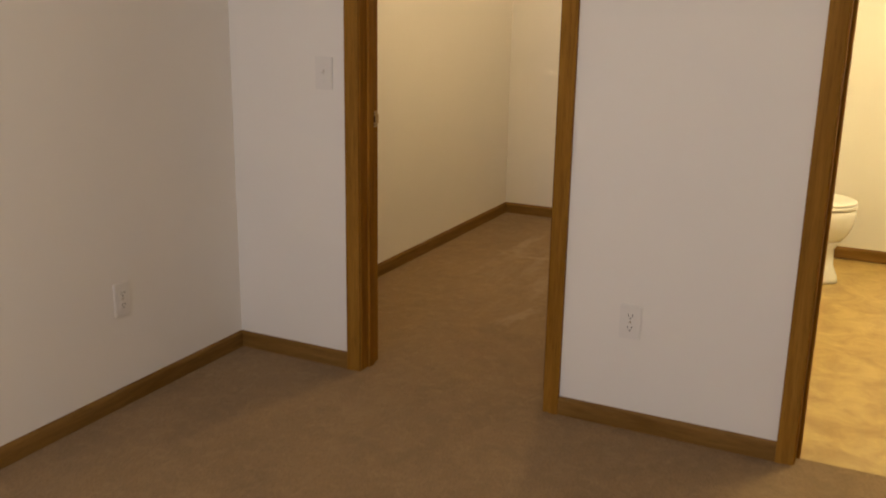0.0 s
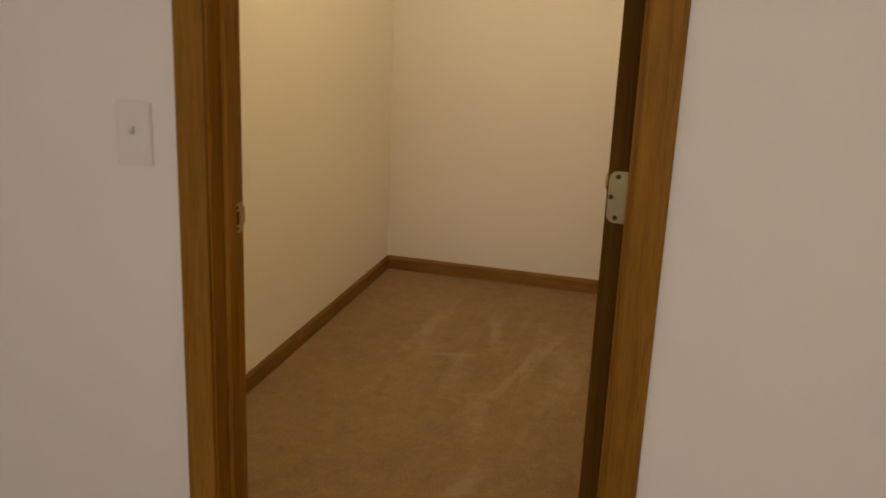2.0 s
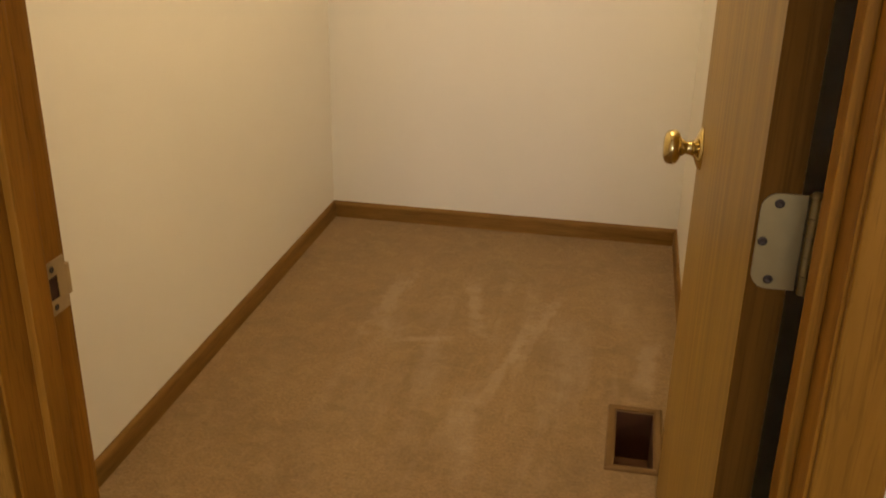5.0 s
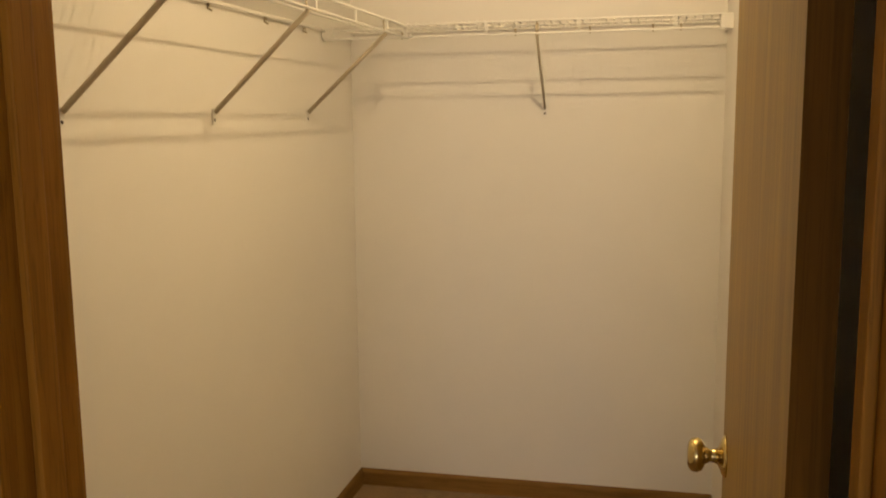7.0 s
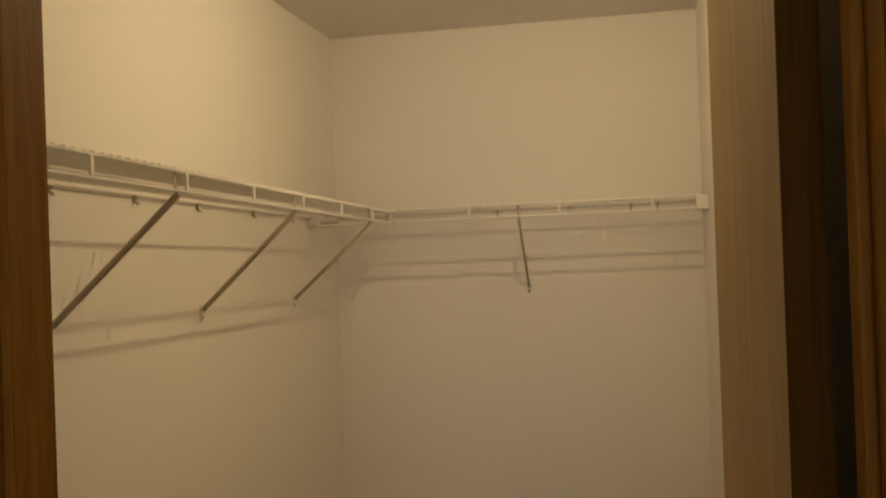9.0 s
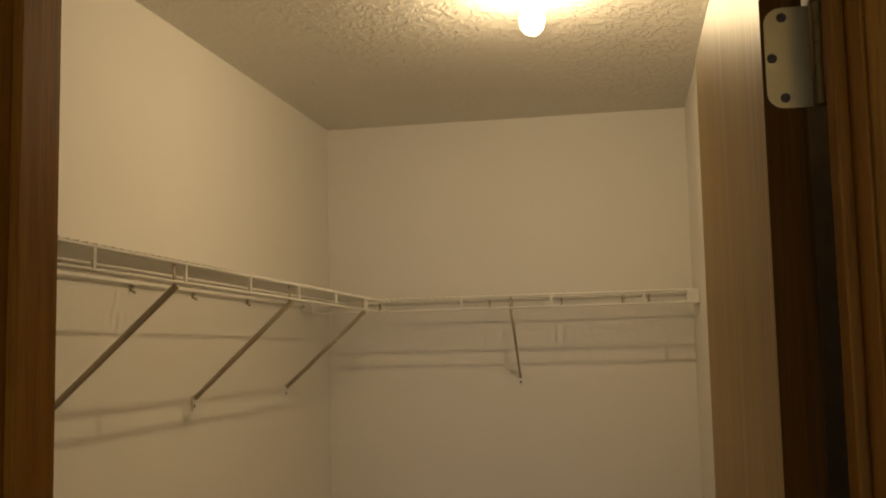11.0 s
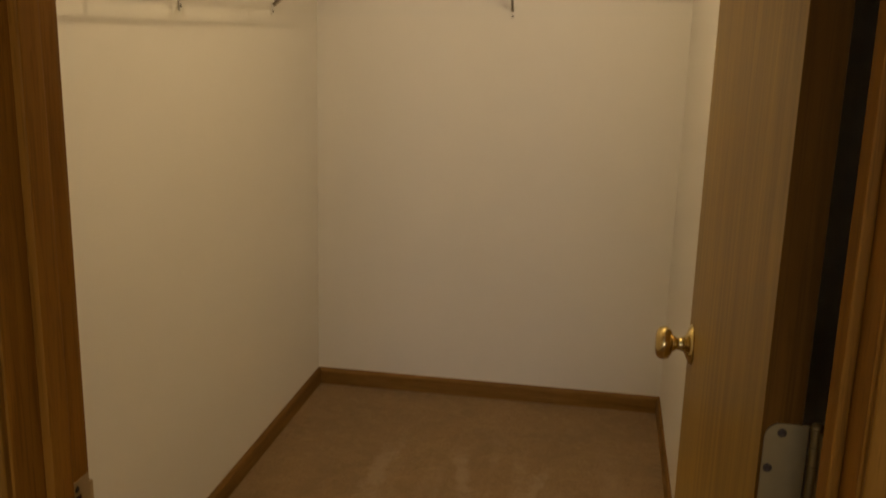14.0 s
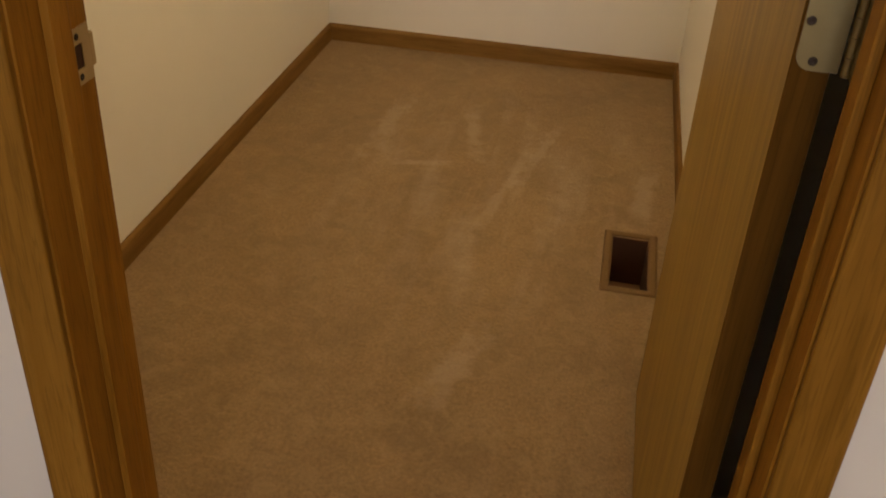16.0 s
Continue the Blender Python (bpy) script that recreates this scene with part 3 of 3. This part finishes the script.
def wall_clip(shelf, at, normal):
    """A small white clip that holds the rear rod to the wall."""
    at, normal = Vector(at), Vector(normal)
    bm = bmesh.new()
    c = at + normal * 0.006
    box(bm, c.x - 0.004, c.x + 0.004, c.y - 0.004, c.y + 0.004, c.z - 0.010, c.z + 0.004, bevel=0.0015)
    tube(bm, at + normal * 0.001 + Vector((0, 0, -0.012)), at + normal * 0.014 + Vector((0, 0, -0.020)), 0.003, 8)
    part("wall_clip", bm, STRUT, shelf)


LX = -0.250                       # front of the shelf on the west wall
LY0, LY1 = 0.20, 2.382
shelf_w = thing("wire_shelf", (WEST, (LY0 + LY1) / 2, 1.70), "white coated wire shelf with struts along the closet side wall", "wire shelf", "closet shelves")
part("front_rod", tube(bmesh.new(), (LX, LY0, left_z(LY0)), (LX, LY1, left_z(LY1)), SHELF_ROD), WIRE, shelf_w)
part("front_rod", tube(bmesh.new(), (LX, LY0, left_z(LY0) - 0.0355), (LX, LY1, left_z(LY1) - 0.0355), SHELF_ROD), WIRE, shelf_w)
part("middle_rod", tube(bmesh.new(), (LX - 0.145, LY0, left_z(LY0) - 0.001), (LX - 0.145, LY1 + 0.004, left_z(LY1) - 0.001), SHELF_ROD), WIRE, shelf_w)
part("back_rod", tube(bmesh.new(), (WEST + 0.010, LY0, left_z(LY0) - 0.005), (WEST + 0.010, LY1 + 0.004, left_z(LY1) - 0.005), SHELF_ROD), WIRE, shelf_w)
for k in range(7):
    y = 0.295 + 0.307 * k
    part("upright", boxes((LX - 0.0015, LX + 0.0035, y - 0.004, y + 0.004, left_z(y) - 0.0365, left_z(y) + 0.001)), WIRE, shelf_w)
wire_mesh = finish("wire", tube(bmesh.new(), (WEST + 0.006, 0, 0), (LX + 0.002, 0, 0), SHELF_WIRE, 6), WIRE)
count = int((LY1 - LY0) / 0.0254)
for k in range(count + 1):
    y = LY0 + 0.006 + 0.0254 * k
    if y < LY1 - 0.002:
        w = new("wire", wire_mesh)
        w.parent, w.location = shelf_w, (0, y, left_z(y) + 0.0042)
for fy, ty in ((0.921, 0.880), (1.560, 1.478), (2.222, 2.130)):
    strut(shelf_w, (WEST, fy, 1.452 - 0.012 * (fy - 1.5)), (LX, ty, left_z(ty) - 0.0405), (1, 0, 0))
for y in (0.62, 0.93, 1.243, 1.553, 1.905, 2.21):
    wall_clip(shelf_w, (WEST, y, left_z(y) - 0.006), (1, 0, 0))
settle(shelf_w)

BY = 2.391                        # front of the shelf on the back wall
BX0, BX1 = LX + 0.012, CL_EAST - 0.006
shelf_b = thing("wire_shelf", ((BX0 + BX1) / 2, CL_NORTH, 1.70), "white coated wire shelf along the closet back wall", "wire shelf", "closet shelves")
B_LIP = 0.039                     # height of the front lip
for drop in (0.0, B_LIP):
    part("front_rod", tube(bmesh.new(), (WEST + 0.004, BY, back_z(WEST) - drop), (BX1, BY, back_z(BX1) - drop), SHELF_ROD), WIRE, shelf_b)
part("middle_rod", tube(bmesh.new(), (WEST + 0.006, BY + 0.153, back_z(WEST) - 0.001), (BX1, BY + 0.153, back_z(BX1) - 0.001), SHELF_ROD), WIRE, shelf_b)
part("back_rod", tube(bmesh.new(), (WEST + 0.006, CL_NORTH - 0.006, back_z(WEST) - 0.002), (BX1, CL_NORTH - 0.006, back_z(BX1) - 0.001), SHELF_ROD), WIRE, shelf_b)
for x in (-0.540, -0.259, 0.008, 0.305, 0.600):
    part("upright", boxes((x - 0.004, x + 0.004, BY - 0.0035, BY + 0.0015, back_z(x) - B_LIP - 0.001, back_z(x) + 0.001)), WIRE, shelf_b)
wire_mesh = finish("wire", tube(bmesh.new(), (0, BY - 0.003, 0), (0, CL_NORTH - 0.003, 0), SHELF_WIRE, 6), WIRE)
for k in range(int((BX1 - WEST - 0.015) / 0.0254)):
    x = WEST + 0.015 + 0.0254 * k
    w = new("wire", wire_mesh)
    w.parent, w.location = shelf_b, (x, 0, back_z(x) + 0.0042)
strut(shelf_b, (0.164, CL_NORTH, 1.448), (0.172, BY, back_z(0.17) - B_LIP - 0.006), (0, -1, 0))
for x in (-0.35, 0.06, 0.318, 0.530, 0.622):
    wall_clip(shelf_b, (x, CL_NORTH, back_z(x) - 0.003), (0, -1, 0))
for wall_x, sign in ((CL_EAST, -1), (WEST, 1)):
    xs = sorted((wall_x + sign * 0.001, wall_x + sign * 0.040))
    cap = part("end_bracket", boxes((*xs, BY - 0.006, BY + 0.012, 1.684, 1.7285), bevel=0.003), PLASTIC, shelf_b, "white plastic end bracket")
    xs = sorted((wall_x + sign * 0.001, wall_x + sign * 0.008))
    part("bracket_arm", boxes((*xs, BY + 0.012, CL_NORTH - 0.001, 1.694, 1.716), bevel=0.002), PLASTIC, cap)
    part("screw", screw_bm(Matrix.Translation((wall_x + sign * 0.022, BY - 0.006, 1.706)) @ pose(0, 0, 0, 90, 0, 0), 0.0035), PLASTIC, cap)
for z in (1.681, 1.714):
    part("corner_joint", boxes((LX - 0.012, LX + 0.012, LY1 - 0.010, LY1 + 0.014, z, z + 0.007), bevel=0.002), PLASTIC, shelf_b)
settle(shelf_b)

# ---- closet ceiling lamp: frosted bulb in a shallow porcelain holder ----
lamp = thing("ceiling_lamp", (LAMP[0], LAMP[1], CL_TOP), "white porcelain ceiling lampholder with one bare lit bulb", "ceiling lamp")
M_LAMP = Matrix.Translation((LAMP[0], LAMP[1], CL_TOP - 0.001)) @ pose(0, 0, 0, 180, 0, 0)
part("holder", lathe(bmesh.new(), ((0.056, 0), (0.056, 0.008), (0.050, 0.018), (0.034, 0.027), (0.024, 0.032), (0.021, 0.036)), M_LAMP, 32), CERAMIC, lamp)
envelope = part("bulb", lathe(bmesh.new(), ((0.0135, 0.0355), (0.0165, 0.042), (0.024, 0.053), (0.0292, 0.066), (0.0300, 0.078), (0.0262, 0.093), (0.017, 0.104), (0.005, 0.1095)), M_LAMP, 20), BULB, lamp, "frosted glass bulb, lit warm white")
envelope.visible_shadow = False
settle(lamp)

# ---- round ceiling lights: the bathroom's, and one added unseen in the bedroom ----


def dome_lamp(x, y, glass, label):
    t = thing("ceiling_lamp", (x, y, CL_TOP), label, "ceiling lamp")
    m = Matrix.Translation((x, y, CL_TOP - 0.001)) @ pose(0, 0, 0, 180, 0, 0)
    part("holder", lathe(bmesh.new(), ((0.15, 0), (0.15, 0.012), (0.145, 0.018)), m, 36), CERAMIC, t)
    part("diffuser", lathe(bmesh.new(), ((0.135, 0.0185), (0.140, 0.035), (0.128, 0.060), (0.095, 0.082), (0.050, 0.094), (0.010, 0.097)), m, 36), glass, t, "frosted glass diffuser")
    settle(t)


dome_lamp(2.25, 1.4, BATH_GLOBE, "round frosted bathroom ceiling light, lit warm")
# assumed lamp out of view, added to warm the bedroom's west wall
dome_lamp(1.05, -1.7, BED_FILL_GLOBE, "round frosted bedroom ceiling light, unseen, added as warm fill")

# ---- floor register in the closet ----
x0, x1, y0, y1 = VENT
reg = thing("floor_register", ((x0 + x1) / 2, (y0 + y1) / 2, 0), "brown metal floor register, open, set in the tan carpet", "floor vent")
ox0, ox1, oy0, oy1 = x0 - 0.022, x1 + 0.022, y0 - 0.022, y1 + 0.025
bm = bmesh.new()
rows = []
for inset, z in ((0.0, 0.0), (0.003, 0.0050), (0.008, 0.0065), (0.016, 0.0060), (0.0215, 0.0035), (0.0225, -0.008)):
    rows.append([bm.verts.new(p) for p in ((ox0 + inset, oy0 + inset, z), (ox1 - inset, oy0 + inset, z), (ox1 - inset, oy1 - inset, z), (ox0 + inset, oy1 - inset, z))])
for lo, hi in zip(rows, rows[1:]):
    for k in range(4):
        bm.faces.new((lo[k], lo[(k + 1) % 4], hi[(k + 1) % 4], hi[k]))
part("frame", bm, VENT_BROWN, reg, "brown painted rim")
part("duct", boxes((x0, x0 + 0.0015, y0, y1, -0.14, -0.002), (x1 - 0.0015, x1, y0, y1, -0.14, -0.002), (x0 + 0.0015, x1 - 0.0015, y0, y0 + 0.0015, -0.14, -0.002),
                   (x0 + 0.0015, x1 - 0.0015, y1 - 0.0015, y1, -0.14, -0.002), (x0, x1, y0, y1, -0.145, -0.14)), DUCT, reg, "dull metal duct mouth")
part("screw", screw_bm(Matrix.Translation((x0 + 0.012, y0 + 0.012, -0.030)), 0.0045), STEEL, reg)
settle(reg)

# ---- wall plates ----


def wall_plate(name, at, m, label, category):
    t = thing(name, at, label, category)
    full = Matrix.Translation(at) @ m
    bm = plate_bm(plate_outline(0.070, 0.114, 0.006), 0.0035, full)
    part("plate", bm, PLASTIC, t)
    bm = plate_bm(plate_outline(0.064, 0.108, 0.005), 0.0052, full)
    part("raised_field", bm, PLASTIC, t)
    return t, full


SOUTH = Matrix(((1, 0, 0, 0), (0, 0, -1, 0), (0, 1, 0, 0), (0, 0, 0, 1)))
EASTWARD = Matrix(((0, 0, 1, 0), (1, 0, 0, 0), (0, 1, 0, 0), (0, 0, 0, 1)))


def outlet(at, m, label):
    t, full = wall_plate("wall_outlet", at, m, label, "outlet")
    for dz in (0.0195, -0.0195):
        o = part("receptacle", plate_bm(plate_outline(0.033, 0.028, 0.012, 6), 0.0066, full @ Matrix.Translation((0, dz, 0))), PLASTIC, t)
        for sx in (-0.0064, 0.0064):
            part("slot", plate_bm(plate_outline(0.0022, 0.0085, 0.0004, 2), 0.0072, full @ Matrix.Translation((sx, dz + 0.003, 0))), SLOT, o)
        part("slot", plate_bm(plate_outline(0.005, 0.005, 0.0024, 4), 0.0072, full @ Matrix.Translation((0, dz - 0.0075, 0))), SLOT, o)
    part("screw", screw_bm(full @ Matrix.Translation((0, 0, 0.0052)), 0.003), STEEL, t)
    settle(t)


outlet((1.000, -0.001, 0.367), SOUTH, "white duplex wall outlet between closet and bathroom doorways")
outlet((WEST + 0.001, -0.615, 0.370), EASTWARD, "white duplex wall outlet on the long side wall")
sw, full = wall_plate("light_switch", (-0.140, -0.001, 1.086), SOUTH, "white toggle light switch beside the closet doorway", "light switch")
part("toggle_slot", plate_bm(plate_outline(0.011, 0.025, 0.001, 2), 0.0057, full), PLASTIC, sw)
tg = boxes((-0.0045, 0.0045, -0.006, 0.006, 0.003, 0.017), bevel=0.0015)
for v in tg.verts:
    v.co = full @ pose(0, 0.003, 0, -28, 0, 0) @ v.co
part("toggle", tg, PLASTIC, sw)
for dz in (0.030, -0.030):
    part("screw", screw_bm(full @ Matrix.Translation((0, dz, 0.0052)), 0.003), PLASTIC, sw)
settle(sw)

# ---- toilet in the bathroom, its tank against the partition ----
TY, TZ = 2.12, -0.008
toilet = thing("toilet", (1.275, TY, TZ), "white ceramic toilet with closed lid on golden vinyl", "toilet")
part("pedestal", loft(bmesh.new(), ((1.275, TY, TZ, 0.215, 0.24, 0.115), (1.275, TY, TZ + 0.03, 0.210, 0.24, 0.110), (1.275, TY, TZ + 0.09, 0.185, 0.235, 0.095),
                                    (1.275, TY, TZ + 0.17, 0.180, 0.235, 0.095), (1.285, TY, TZ + 0.215, 0.200, 0.24, 0.120))), CERAMIC, toilet)
part("bowl", loft(bmesh.new(), ((1.285, TY, TZ + 0.213, 0.196, 0.24, 0.118), (1.285, TY, TZ + 0.25, 0.225, 0.24, 0.150), (1.285, TY, TZ + 0.30, 0.245, 0.24, 0.172),
                                (1.285, TY, TZ + 0.345, 0.252, 0.24, 0.180), (1.285, TY, TZ + 0.372, 0.250, 0.24, 0.180), (1.285, TY, TZ + 0.380, 0.243, 0.235, 0.174))), CERAMIC, toilet)
part("seat", loft(bmesh.new(), ((1.285, TY, TZ + 0.383, 0.248, 0.215, 0.180), (1.285, TY, TZ + 0.389, 0.254, 0.217, 0.185), (1.285, TY, TZ + 0.399, 0.252, 0.217, 0.184), (1.285, TY, TZ + 0.402, 0.246, 0.215, 0.179))), PLASTIC, toilet)
part("lid", loft(bmesh.new(), ((1.285, TY, TZ + 0.4035, 0.246, 0.213, 0.179), (1.285, TY, TZ + 0.409, 0.252, 0.216, 0.184), (1.285, TY, TZ + 0.418, 0.246, 0.213, 0.180), (1.285, TY, TZ + 0.424, 0.215, 0.19, 0.152))), PLASTIC, toilet)
part("tank", boxes((BATH_WEST + 0.015, 1.105, TY - 0.23, TY + 0.23, TZ + 0.36, TZ + 0.70), bevel=0.02), CERAMIC, toilet)
part("tank_lid", boxes((BATH_WEST + 0.008, 1.115, TY - 0.24, TY + 0.24, TZ + 0.702, TZ + 0.735), bevel=0.008), CERAMIC, toilet)
part("flush_lever", tube(bmesh.new(), (1.115, TY - 0.17, TZ + 0.64), (1.122, TY - 0.10, TZ + 0.635), 0.006, 10), STEEL, toilet)
settle(toilet)
